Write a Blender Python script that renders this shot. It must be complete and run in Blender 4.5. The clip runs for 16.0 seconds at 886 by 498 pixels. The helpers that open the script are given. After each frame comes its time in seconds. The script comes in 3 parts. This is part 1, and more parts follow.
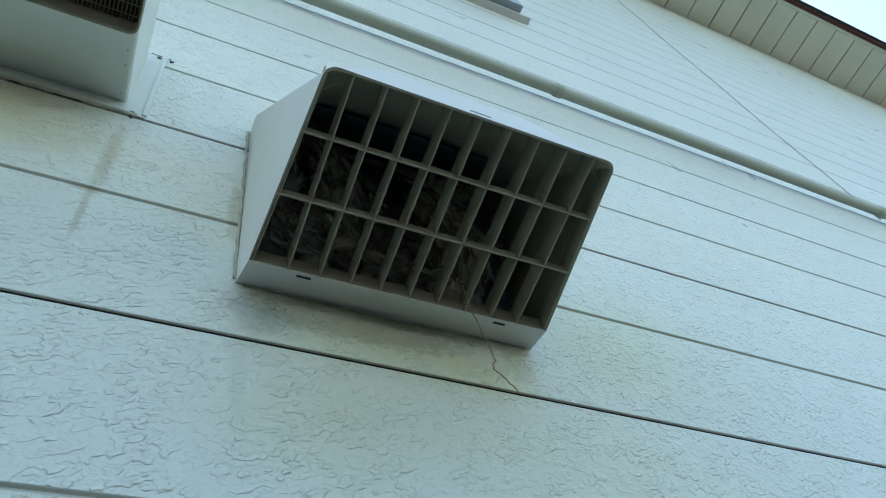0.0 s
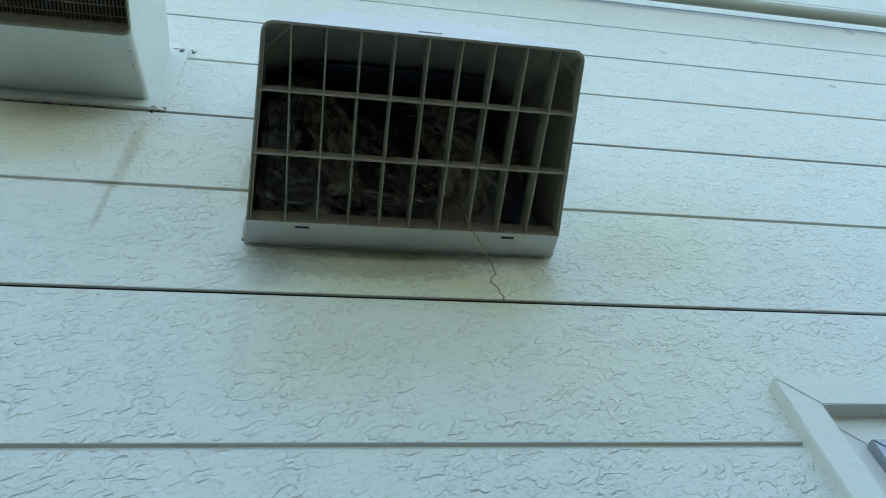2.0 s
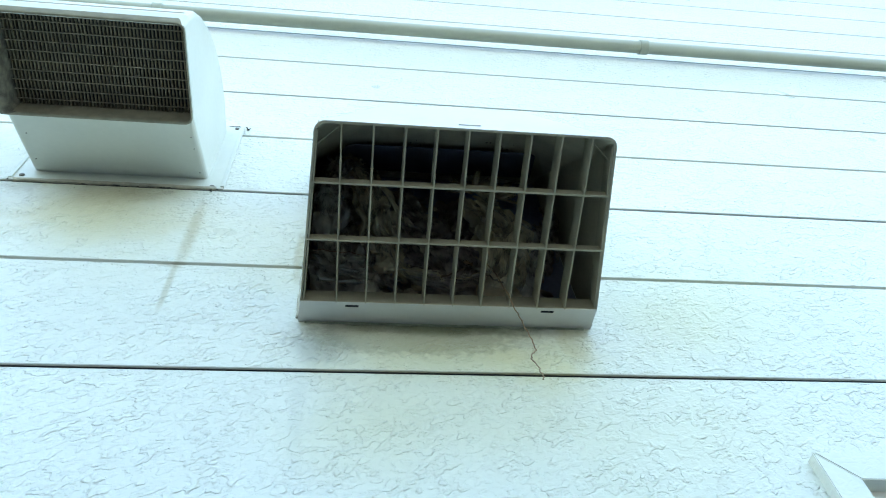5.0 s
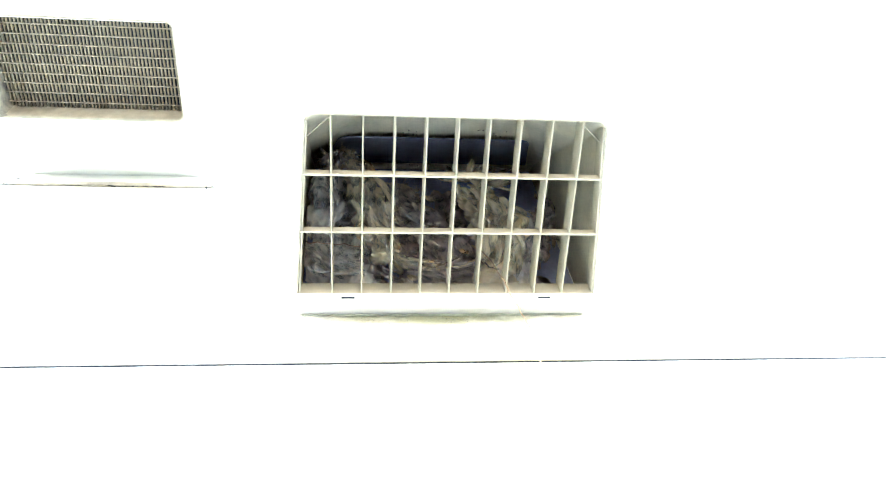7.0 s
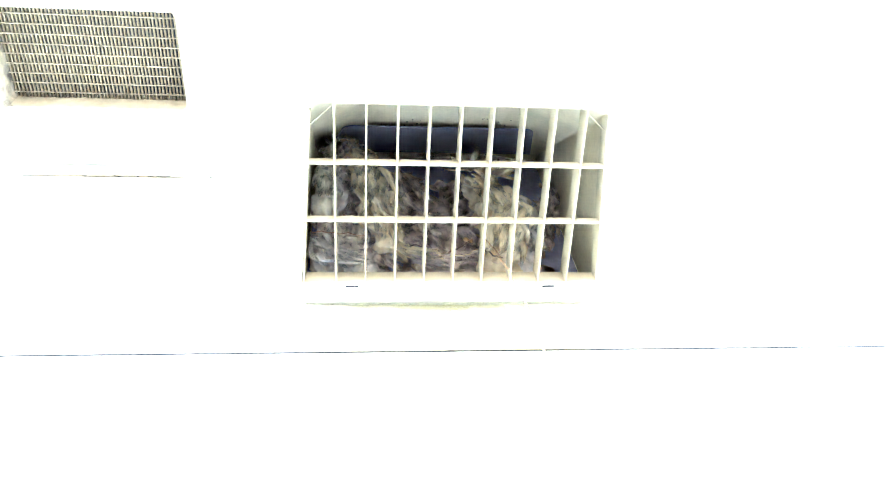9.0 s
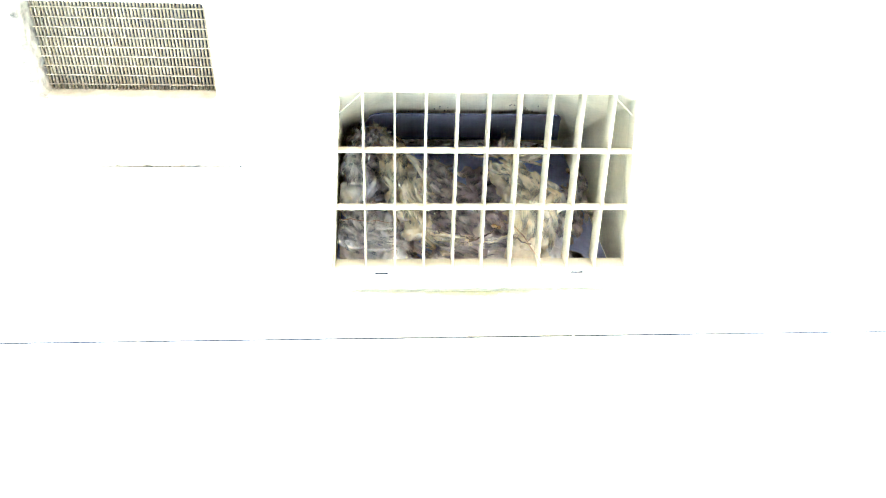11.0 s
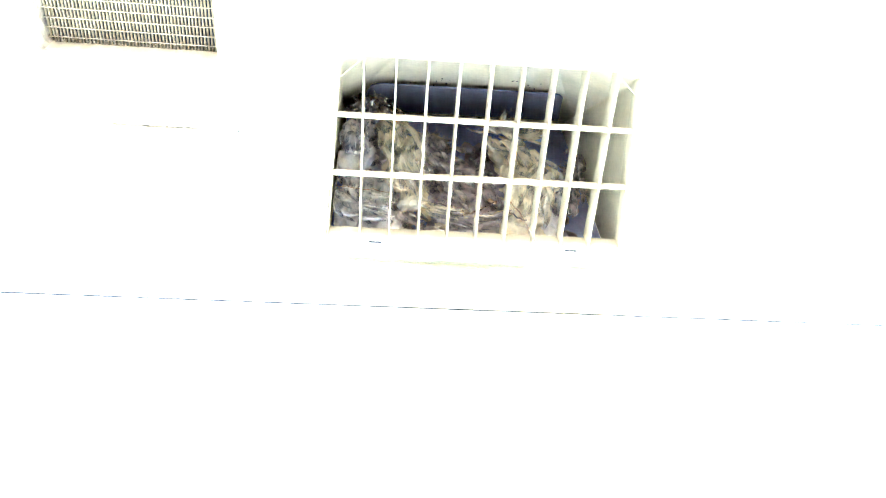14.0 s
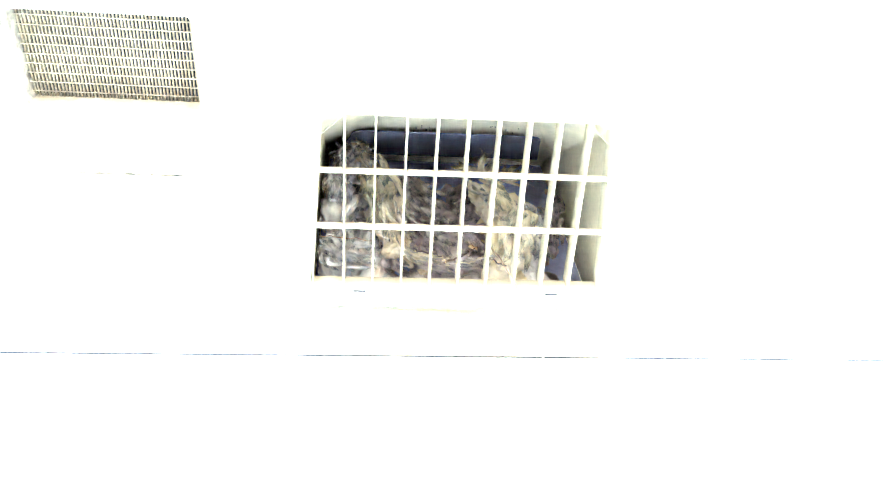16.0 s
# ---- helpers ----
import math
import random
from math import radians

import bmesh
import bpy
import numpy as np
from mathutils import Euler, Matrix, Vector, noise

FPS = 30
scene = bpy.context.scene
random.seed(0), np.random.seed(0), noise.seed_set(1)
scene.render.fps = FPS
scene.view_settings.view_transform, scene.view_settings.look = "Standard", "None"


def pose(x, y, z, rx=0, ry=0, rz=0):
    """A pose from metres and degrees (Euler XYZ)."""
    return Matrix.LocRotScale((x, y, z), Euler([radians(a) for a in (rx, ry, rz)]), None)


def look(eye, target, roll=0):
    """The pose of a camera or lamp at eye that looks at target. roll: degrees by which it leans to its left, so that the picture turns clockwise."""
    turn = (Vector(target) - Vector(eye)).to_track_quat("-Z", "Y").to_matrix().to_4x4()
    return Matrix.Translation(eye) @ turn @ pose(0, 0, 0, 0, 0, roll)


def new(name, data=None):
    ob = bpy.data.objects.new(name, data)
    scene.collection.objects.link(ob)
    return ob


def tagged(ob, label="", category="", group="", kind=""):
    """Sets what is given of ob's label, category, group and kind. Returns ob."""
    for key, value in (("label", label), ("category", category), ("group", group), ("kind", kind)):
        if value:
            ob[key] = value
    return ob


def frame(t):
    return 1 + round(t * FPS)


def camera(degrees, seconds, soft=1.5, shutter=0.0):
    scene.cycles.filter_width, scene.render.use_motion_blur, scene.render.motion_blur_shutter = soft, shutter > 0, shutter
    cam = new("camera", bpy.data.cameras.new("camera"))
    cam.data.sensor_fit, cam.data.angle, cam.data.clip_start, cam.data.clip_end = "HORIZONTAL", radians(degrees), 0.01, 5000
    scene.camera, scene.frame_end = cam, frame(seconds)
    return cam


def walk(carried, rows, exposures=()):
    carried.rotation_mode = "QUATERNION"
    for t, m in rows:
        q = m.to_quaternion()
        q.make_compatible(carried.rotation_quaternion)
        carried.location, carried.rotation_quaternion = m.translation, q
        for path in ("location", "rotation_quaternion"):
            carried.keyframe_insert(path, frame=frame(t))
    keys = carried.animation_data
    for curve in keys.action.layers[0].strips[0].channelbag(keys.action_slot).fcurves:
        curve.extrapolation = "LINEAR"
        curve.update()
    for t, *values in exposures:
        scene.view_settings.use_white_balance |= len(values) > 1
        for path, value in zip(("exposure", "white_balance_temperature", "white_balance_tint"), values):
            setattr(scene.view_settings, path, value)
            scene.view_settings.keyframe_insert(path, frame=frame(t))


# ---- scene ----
cam = camera(61.6, 16.0, soft=1.1)
PATH = [
    (0, (-0.104, -0.541, 1.502), (0.611, 0.376, 3.129), -17.3),
    (0.5, (-0.127, -0.534, 1.49), (0.586, 0.39, 3.114), -17.3),
    (1, (-0.156, -0.517, 1.461), (0.53, 0.441, 3.077), -16.7),
    (1.2, (-0.144, -0.493, 1.462), (0.525, 0.485, 3.073), -16.7),
    (1.5, (-0.077, -0.491, 1.441), (0.527, 0.544, 3.042), -15.7),
    (1.8, (0.034, -0.541, 1.447), (0.506, 0.566, 3.045), -13.7),
    (2, (0.076, -0.578, 1.451), (0.443, 0.566, 3.05), -11.7),
    (2.5, (0.101, -0.623, 1.451), (0.35, 0.506, 3.083), -8.1),
    (3, (0.089, -0.631, 1.453), (0.316, 0.456, 3.116), -6.8),
    (3.5, (0.078, -0.636, 1.449), (0.305, 0.44, 3.119), -6.6),
    (4, (0.069, -0.647, 1.446), (0.305, 0.431, 3.114), -7.0),
    (4.5, (0.066, -0.65, 1.443), (0.316, 0.425, 3.111), -8.1),
    (7, (0.084, -0.644, 1.437), (0.313, 0.448, 3.097), -9.5),
    (7.5, (0.082, -0.643, 1.436), (0.312, 0.459, 3.089), -9.4),
    (8, (0.082, -0.637, 1.434), (0.311, 0.468, 3.085), -9.4),
    (8.5, (0.082, -0.639, 1.433), (0.309, 0.465, 3.085), -9.3),
    (9, (0.088, -0.64, 1.435), (0.299, 0.471, 3.085), -8.7),
    (11.5, (0.082, -0.647, 1.431), (0.219, 0.507, 3.058), -5.8),
    (12, (0.088, -0.649, 1.431), (0.224, 0.51, 3.055), -5.4),
    (12.5, (0.079, -0.644, 1.431), (0.212, 0.513, 3.057), -4.7),
    (13, (0.079, -0.639, 1.429), (0.217, 0.528, 3.048), -4.1),
    (13.5, (0.09, -0.627, 1.425), (0.236, 0.55, 3.035), -3.8),
    (14, (0.084, -0.625, 1.422), (0.243, 0.548, 3.035), -3.7),
    (14.5, (0.074, -0.633, 1.425), (0.238, 0.552, 3.028), -3.9),
    (15, (0.07, -0.633, 1.424), (0.239, 0.547, 3.031), -4.4),
    (15.5, (0.077, -0.661, 1.429), (0.25, 0.507, 3.043), -5.2),
    (16, (0.089, -0.675, 1.431), (0.278, 0.465, 3.064), -6.4),
]
EXPOSURES = [
    (0.0, 1.72, 7150, -4), (1.5, 1.76, 7150, -4), (2.5, 1.86, 7150, -4), (3.5, 1.88, 7150, -4), (4.5, 2.0, 7150, -4), (4.9, 2.5, 7150, -3), (6.6, 5.55, 7950, 14),
    (7.0, 5.9, 8100, 17), (8.0, 6.5, 8150, 18), (9.0, 6.9, 8200, 18), (12.0, 7.22, 8250, 19), (14.0, 7.42, 8250, 19), (16.0, 7.58, 8250, 19),
]
walk(cam, [(t, look(eye, target, roll)) for t, eye, target, roll in PATH], EXPOSURES)

# ---- light ----
world = bpy.data.worlds.new("sky")
scene.world = world
world.use_nodes = True
SUN_EL, SUN_AZ = 66, 12
wn = world.node_tree
sky = wn.nodes.new("ShaderNodeTexSky")
sky.sky_type, sky.sun_disc = "NISHITA", False
sky.sun_elevation, sky.sun_rotation = radians(SUN_EL), radians(SUN_AZ)
wn.nodes["Background"].inputs["Strength"].default_value = 0.15
wn.links.new(sky.outputs[0], wn.nodes["Background"].inputs["Color"])
sun = new("sun", bpy.data.lights.new("sun", "SUN"))
sun.data.energy, sun.data.angle, sun.data.color = 2.0, radians(0.5), (1, 0.95, 0.88)
sun.matrix_world = look((20 * math.sin(radians(SUN_AZ)), 20 * math.cos(radians(SUN_AZ)), 20 * math.tan(radians(SUN_EL))), (0, 0, 0))


# ---- materials ----
def mat(name, color, rough=0.6, vary=0.12, scale=6.0, bump=0.0, bump_scale=200.0, metal=0.0, spec=0.4, coords="Object"):
    """A painted or moulded surface: two scales of tone, fine relief."""
    m = bpy.data.materials.new(name)
    m.use_nodes = True
    n, l = m.node_tree.nodes, m.node_tree.links
    p = n["Principled BSDF"]
    tc = n.new("ShaderNodeTexCoord")
    a = n.new("ShaderNodeTexNoise")
    a.inputs["Scale"].default_value, a.inputs["Detail"].default_value = scale, 6
    b = n.new("ShaderNodeTexNoise")
    b.inputs["Scale"].default_value, b.inputs["Detail"].default_value = scale * 14, 3
    l.new(tc.outputs[coords], a.inputs["Vector"])
    l.new(tc.outputs[coords], b.inputs["Vector"])
    mx = n.new("ShaderNodeMath")
    mx.operation = "MULTIPLY_ADD"
    l.new(b.outputs["Fac"], mx.inputs[0])
    mx.inputs[1].default_value = 0.4
    l.new(a.outputs["Fac"], mx.inputs[2])
    r = n.new("ShaderNodeValToRGB")
    r.color_ramp.elements[0].position, r.color_ramp.elements[1].position = 0.45, 0.95
    dark = [c * (1 - vary) for c in color]
    light = [min(1, c * (1 + vary * 0.5)) for c in color]
    r.color_ramp.elements[0].color, r.color_ramp.elements[1].color = (*dark, 1), (*light, 1)
    l.new(mx.outputs[0], r.inputs["Fac"])
    l.new(r.outputs["Color"], p.inputs["Base Color"])
    p.inputs["Roughness"].default_value, p.inputs["Metallic"].default_value = rough, metal
    p.inputs["Specular IOR Level"].default_value = spec
    if bump:
        c = n.new("ShaderNodeTexNoise")
        c.inputs["Scale"].default_value, c.inputs["Detail"].default_value = bump_scale, 4
        l.new(tc.outputs[coords], c.inputs["Vector"])
        bp = n.new("ShaderNodeBump")
        bp.inputs["Strength"].default_value, bp.inputs["Distance"].default_value = 1.0, bump
        l.new(c.outputs["Fac"], bp.inputs["Height"])
        l.new(bp.outputs["Normal"], p.inputs["Normal"])
    return m


def wall_material(name, color, relief):
    """Embossed and painted cement siding, with soot and grease stains below the vents and the hood's shadow painted in.
    """
    m = mat(name, color, 0.42, 0.05, 2.2)
    n, l = m.node_tree.nodes, m.node_tree.links
    p = n["Principled BSDF"]
    geo = n.new("ShaderNodeNewGeometry")

    def node(kind, **values):
        q = n.new(kind)
        for key, v in values.items():
            q.inputs[key].default_value = v
        return q

    def maths(op, x, y):
        q = n.new("ShaderNodeMath")
        q.operation = op
        for i, v in enumerate((x, y)):
            if isinstance(v, (int, float)):
                q.inputs[i].default_value = v
            else:
                l.new(v, q.inputs[i])
        return q.outputs[0]

    def ramp(x, lo, hi, smooth=True):
        q = n.new("ShaderNodeMapRange")
        q.interpolation_type = "SMOOTHSTEP" if smooth else "LINEAR"
        q.inputs["From Min"].default_value, q.inputs["From Max"].default_value = lo, hi
        l.new(x, q.inputs["Value"])
        return q.outputs[0]

    def noise_at(scale, detail=3.0, distortion=0.0, lean=0.0):
        mp = node("ShaderNodeMapping", Scale=[1 / k for k in scale], Rotation=(0, lean, 0))
        mp.vector_type = "TEXTURE"
        l.new(geo.outputs["Position"], mp.inputs["Vector"])
        q = node("ShaderNodeTexNoise", Scale=1.0, Detail=detail, Distortion=distortion)
        l.new(mp.outputs[0], q.inputs["Vector"])
        return q.outputs["Fac"]

    # leaning raised flats with broken edges, finer nicks, and smooth islands between
    wave = noise_at((54, 70, 94), 1.4, 0.1, -0.42)
    flats = ramp(wave, 0.46, 0.57, False)
    nicks = ramp(noise_at((96, 110, 150), 0.8, 0.1, -0.42), 0.50, 0.63, False)
    calm = ramp(noise_at((20, 20, 30), 1.5, 0.2), 0.40, 0.58)
    crease = maths("SUBTRACT", ramp(wave, 0.455, 0.50), ramp(wave, 0.535, 0.59))
    h = maths("ADD", maths("MULTIPLY", flats, 0.55), maths("MULTIPLY", nicks, 0.35))
    h = maths("SUBTRACT", h, maths("MULTIPLY", crease, 0.32))
    h = maths("MULTIPLY", h, maths("ADD", maths("MULTIPLY", calm, 0.60), 0.40))
    h = maths("ADD", h, maths("MULTIPLY", noise_at((420, 420, 420), 2), 0.03))
    bp = n.new("ShaderNodeBump")
    bp.inputs["Strength"].default_value, bp.inputs["Distance"].default_value = 1.0, relief
    l.new(h, bp.inputs["Height"])
    l.new(bp.outputs["Normal"], p.inputs["Normal"])

    colour = p.inputs["Base Color"].links[0].from_socket

    def stain_shade_blotch(centre, radii, tint, strength, grain, soft=1.0):
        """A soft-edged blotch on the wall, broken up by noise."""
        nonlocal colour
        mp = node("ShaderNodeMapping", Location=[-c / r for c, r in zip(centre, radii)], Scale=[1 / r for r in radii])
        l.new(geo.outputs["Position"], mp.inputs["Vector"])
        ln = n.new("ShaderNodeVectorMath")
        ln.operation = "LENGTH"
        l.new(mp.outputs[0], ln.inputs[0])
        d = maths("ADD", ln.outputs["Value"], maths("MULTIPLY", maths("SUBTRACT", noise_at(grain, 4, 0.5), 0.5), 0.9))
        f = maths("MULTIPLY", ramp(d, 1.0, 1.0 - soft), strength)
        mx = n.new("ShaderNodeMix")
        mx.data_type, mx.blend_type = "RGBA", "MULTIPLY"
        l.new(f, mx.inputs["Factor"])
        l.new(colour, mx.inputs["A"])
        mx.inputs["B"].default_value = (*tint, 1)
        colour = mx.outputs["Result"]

    stain_shade_blotch((0.20, 0, 2.19), (0.26, 1, 0.085), (0.90, 0.85, 0.66), 0.8, (14, 14, 20))
    stain_shade_blotch((0.33, 0, 2.17), (0.11, 1, 0.07), (0.95, 0.88, 0.66), 0.7, (20, 20, 30))
    stain_shade_blotch((0.035, 0, 2.20), (0.06, 1, 0.055), (0.62, 0.64, 0.68), 0.8, (26, 26, 26), 0.7)
    stain_shade_blotch((0.012, 0, 2.08), (0.014, 1, 0.10), (0.84, 0.85, 0.86), 0.45, (30, 30, 16), 0.8)
    stain_shade_blotch((0.10, 0, 2.05), (0.20, 1, 0.12), (0.94, 0.93, 0.88), 0.7, (8, 8, 8))
    stain_shade_blotch((-0.34, 0, 2.51), (0.22, 1, 0.14), (0.86, 0.80, 0.64), 0.9, (10, 10, 16))
    stain_shade_blotch((-0.30, 0, 2.585), (0.16, 1, 0.05), (0.74, 0.68, 0.54), 0.7, (18, 18, 30))
    stain_shade_blotch((-0.08, 0, 2.45), (0.14, 1, 0.16), (0.93, 0.90, 0.80), 0.6, (8, 8, 8))
    stain_shade_blotch((-0.183, 0, 2.47), (0.016, 1, 0.15), (0.70, 0.64, 0.52), 0.75, (34, 34, 20), 0.9)
    stain_shade_blotch((-0.188, 0, 2.32), (0.007, 1, 0.10), (0.72, 0.68, 0.58), 0.8, (40, 40, 20), 0.8)
    stain_shade_blotch((-0.192, 0, 2.376), (0.03, 1, 0.01), (0.70, 0.64, 0.55), 0.8, (50, 50, 50), 0.8)
    stain_shade_blotch((-0.01, 0, 2.42), (0.012, 1, 0.10), (0.72, 0.66, 0.52), 0.7, (40, 40, 25), 0.8)
    stain_shade_blotch((-0.48, 0, 2.605), (0.05, 1, 0.05), (0.62, 0.58, 0.5), 0.6, (60, 60, 60), 0.6)
    stain_shade_blotch((0.55, 0, 2.26), (0.22, 1, 0.16), (0.94, 0.92, 0.78), 0.55, (7, 7, 7))
    stain_shade_blotch((0.36, 0, 2.06), (0.50, 1, 0.20), (0.97, 0.95, 0.82), 0.9, (5, 5, 7))
    stain_shade_blotch((0.62, 0, 2.34), (0.34, 1, 0.22), (0.97, 0.96, 0.82), 0.8, (4, 4, 6))
    stain_shade_blotch((-0.02, 0, 2.36), (0.10, 1, 0.10), (0.97, 0.95, 0.85), 0.6, (8, 8, 8))
    # band right under the hood: its contact shadow and mould, both painted in
    stain_shade_blotch((0.2, 0, 2.246), (0.21, 1, 0.026), (0.44, 0.48, 0.37), 0.9, (18, 18, 30), 0.8)
    stain_shade_blotch((0.15, 0, 2.222), (0.19, 1, 0.045), (0.62, 0.61, 0.56), 0.8, (80, 80, 100), 0.4)
    stain_shade_blotch((0.385, 0, 2.215), (0.035, 1, 0.05), (0.80, 0.74, 0.60), 0.7, (50, 50, 50), 0.6)
    # a few dark specks and fly spots
    v = node("ShaderNodeTexVoronoi", Scale=30.0)
    l.new(geo.outputs["Position"], v.inputs["Vector"])
    size = maths("MULTIPLY", ramp(noise_at((6, 6, 6), 2), 0.5, 0.75), 0.05)
    spot = maths("LESS_THAN", v.outputs["Distance"], size)
    mx = n.new("ShaderNodeMix")
    mx.data_type, mx.blend_type = "RGBA", "MULTIPLY"
    l.new(maths("MULTIPLY", spot, 0.75), mx.inputs["Factor"])
    l.new(colour, mx.inputs["A"])
    mx.inputs["B"].default_value = (0.25, 0.22, 0.18, 1)
    l.new(mx.outputs["Result"], p.inputs["Base Color"])
    r = maths("ADD", maths("MULTIPLY", noise_at((5, 5, 5), 3), 0.2), 0.21)
    l.new(r, p.inputs["Roughness"])
    return m


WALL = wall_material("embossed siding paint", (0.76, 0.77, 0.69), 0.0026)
CASING = wall_material("painted casing", (0.76, 0.77, 0.69), 0.0004)
# same paint greyed, so edges and grooves hold their shade in the colour
WALL_EDGE = wall_material("shade-greyed siding edge", (0.56, 0.565, 0.505), 0.0002)
HOOD = mat("cream hood plastic", (0.73, 0.715, 0.68), 0.38, 0.06, 8)
# darker than the shell's plastic, which puts some of the inside's shade in it
GRILLE = mat("darkened cream grille plastic", (0.38, 0.355, 0.265), 0.6, 0.15, 20)
MESH_HOOD = mat("white enamelled hood", (0.70, 0.72, 0.66), 0.35, 0.06, 8)
MESH = mat("dusty metal mesh", (0.20, 0.168, 0.11), 0.7, 0.35, 40)
WIRE = mat("dusty mesh wire", (0.25, 0.225, 0.165), 0.7, 0.35, 40)
# near-black fill that stands for shade in recesses
DARK = mat("shade-dark recess", (0.03, 0.03, 0.035), 0.9, 0.3, 10)
# colour of the panel that stands for the shade inside the hood
INSIDE_SHADE = mat("slate-blue inside shade", (0.10, 0.12, 0.18), 0.8, 0.3, 14)
# blue-grey tone puts the deep shade behind the nest into the plate
BACK = mat("slate-blue back plate, shade in its colour", (0.25, 0.29, 0.40), 0.7, 0.25, 12)
# hood plastic darkened, so the inside's shade is partly in the colour
INNER = mat("shade-darkened cream plastic", (0.50, 0.475, 0.375), 0.8, 0.2, 14)
PIPE = mat("beige conduit plastic", (0.43, 0.45, 0.37), 0.38, 0.12, 5)
SOFFIT = mat("cream soffit board", (0.80, 0.80, 0.68), 0.7, 0.08, 3)
FASCIA = mat("dark red painted fascia", (0.09, 0.025, 0.025), 0.45, 0.2, 4)
ALU = mat("grey aluminium", (0.38, 0.40, 0.42), 0.4, 0.1, 10, metal=0.6)
CABLE = mat("grey cable sheath", (0.42, 0.43, 0.38), 0.6)
STEEL = mat("tarnished steel screw", (0.16, 0.15, 0.13), 0.5, 0.5, 150, metal=0.6)
# ground out of view; its dark grey keeps bounced light off the undersides
GROUND = mat("dark unseen ground", (0.043, 0.044, 0.045), 0.9, 0.4, 4, 0.01, 40)
PLASTER = mat("grey render", (0.27, 0.28, 0.28), 0.9, 0.15, 1.5, 0.002, 60)
ROOF = mat("dark roof tiles", (0.08, 0.07, 0.07), 0.7, 0.2, 3)


def wool(name, color):
    """Matted wool and down: soft, dull, with fine strands along each lock."""
    m = mat(name, color, 0.95, 0.26, 25, 0.0004, 160, spec=0.08)
    n, l = m.node_tree.nodes, m.node_tree.links
    p = n["Principled BSDF"]
    uv = n.new("ShaderNodeUVMap")
    mp = n.new("ShaderNodeMapping")
    mp.inputs["Scale"].default_value = (30, 3.5, 1)
    strand = n.new("ShaderNodeTexNoise")
    strand.inputs["Scale"].default_value, strand.inputs["Detail"].default_value, strand.inputs["Distortion"].default_value = 1.0, 3, 0.6
    l.new(uv.outputs[0], mp.inputs["Vector"])
    l.new(mp.outputs[0], strand.inputs["Vector"])
    bp = n.new("ShaderNodeBump")
    bp.inputs["Strength"].default_value, bp.inputs["Distance"].default_value = 0.8, 0.0016
    l.new(strand.outputs["Fac"], bp.inputs["Height"])
    l.new(p.inputs["Normal"].links[0].from_socket, bp.inputs["Normal"])
    l.new(bp.outputs["Normal"], p.inputs["Normal"])
    # the tips fray out into loose strands
    sep = n.new("ShaderNodeSeparateXYZ")
    l.new(uv.outputs[0], sep.inputs[0])
    fray = n.new("ShaderNodeMath")
    fray.operation = "MULTIPLY_ADD"
    fray.inputs[1].default_value = 1.1
    l.new(strand.outputs["Fac"], fray.inputs[0])
    l.new(sep.outputs["Y"], fray.inputs[2])
    gone = n.new("ShaderNodeMapRange")
    gone.interpolation_type = "SMOOTHSTEP"
    gone.inputs["From Min"].default_value, gone.inputs["From Max"].default_value = 0.85, 1.5
    gone.inputs["To Min"].default_value, gone.inputs["To Max"].default_value = 1.0, 0.0
    l.new(fray.outputs[0], gone.inputs["Value"])
    l.new(gone.outputs[0], p.inputs["Alpha"])
    p.inputs["Subsurface Weight"].default_value, p.inputs["Subsurface Scale"].default_value = 0.7, 0.014
    p.inputs["Subsurface Radius"].default_value = (1.0, 0.85, 0.7)
    return m


FLUFF = wool("cream nest wool", (0.65, 0.575, 0.44))
FLUFF_GREY = wool("grey-white nest wool", (0.62, 0.60, 0.555))
FLUFF_MID = wool("dull grey-brown nest wool", (0.46, 0.41, 0.375))
FLUFF_BROWN = wool("dark brown nest wool", (0.39, 0.335, 0.33))
TWIG2 = mat("tan plant fibre", (0.30, 0.20, 0.12), 0.8, 0.4, 200)
RIM = mat("darker cream rim", (0.27, 0.248, 0.18), 0.7, 0.25, 60)
RIM_DARK = mat("black-mouldy rim", (0.19, 0.175, 0.135), 0.8, 0.85, 60)
TWIG = mat("dry brown twig", (0.10, 0.065, 0.045), 0.8, 0.4, 120)
STRAW = mat("pale straw", (0.50, 0.42, 0.28), 0.8, 0.3, 120)
SEAL = mat("old beige sealant", (0.50, 0.47, 0.38), 0.7, 0.35, 60, 0.001, 150)
UNDER_SHADE = mat("green-grey shade under the hood", (0.42, 0.45, 0.35), 0.8, 0.5, 30, 0.0006, 200)
# dark tone for the shade in joints and gaps, and for crack dirt
GROOVE = mat("dark joint shade and crack dirt", (0.055, 0.053, 0.050), 0.9, 0.4, 30)
GLASS = mat("window glass", (0.05, 0.06, 0.07), 0.05, 0.05, 3)


# ---- mesh helpers ----
def link_mesh(name, bm, material, parent=None, smooth=False):
    me = bpy.data.meshes.new(name)
    bm.normal_update()
    bm.to_mesh(me)
    bm.free()
    me.materials.append(material)
    if smooth:
        for f in me.polygons:
            f.use_smooth = True
    ob = new(name, me)
    if parent:
        ob.parent = parent
    return ob


def part(name, bm, material, parent, label="", smooth=False):
    return tagged(link_mesh(name, bm, material, parent, smooth), label)


def thing(name, label, category, group="", kind="", place=(0, 0, 0)):
    ob = new(name)
    ob.empty_display_size = 0.05
    ob.location = place
    return tagged(ob, label, category, group, kind)


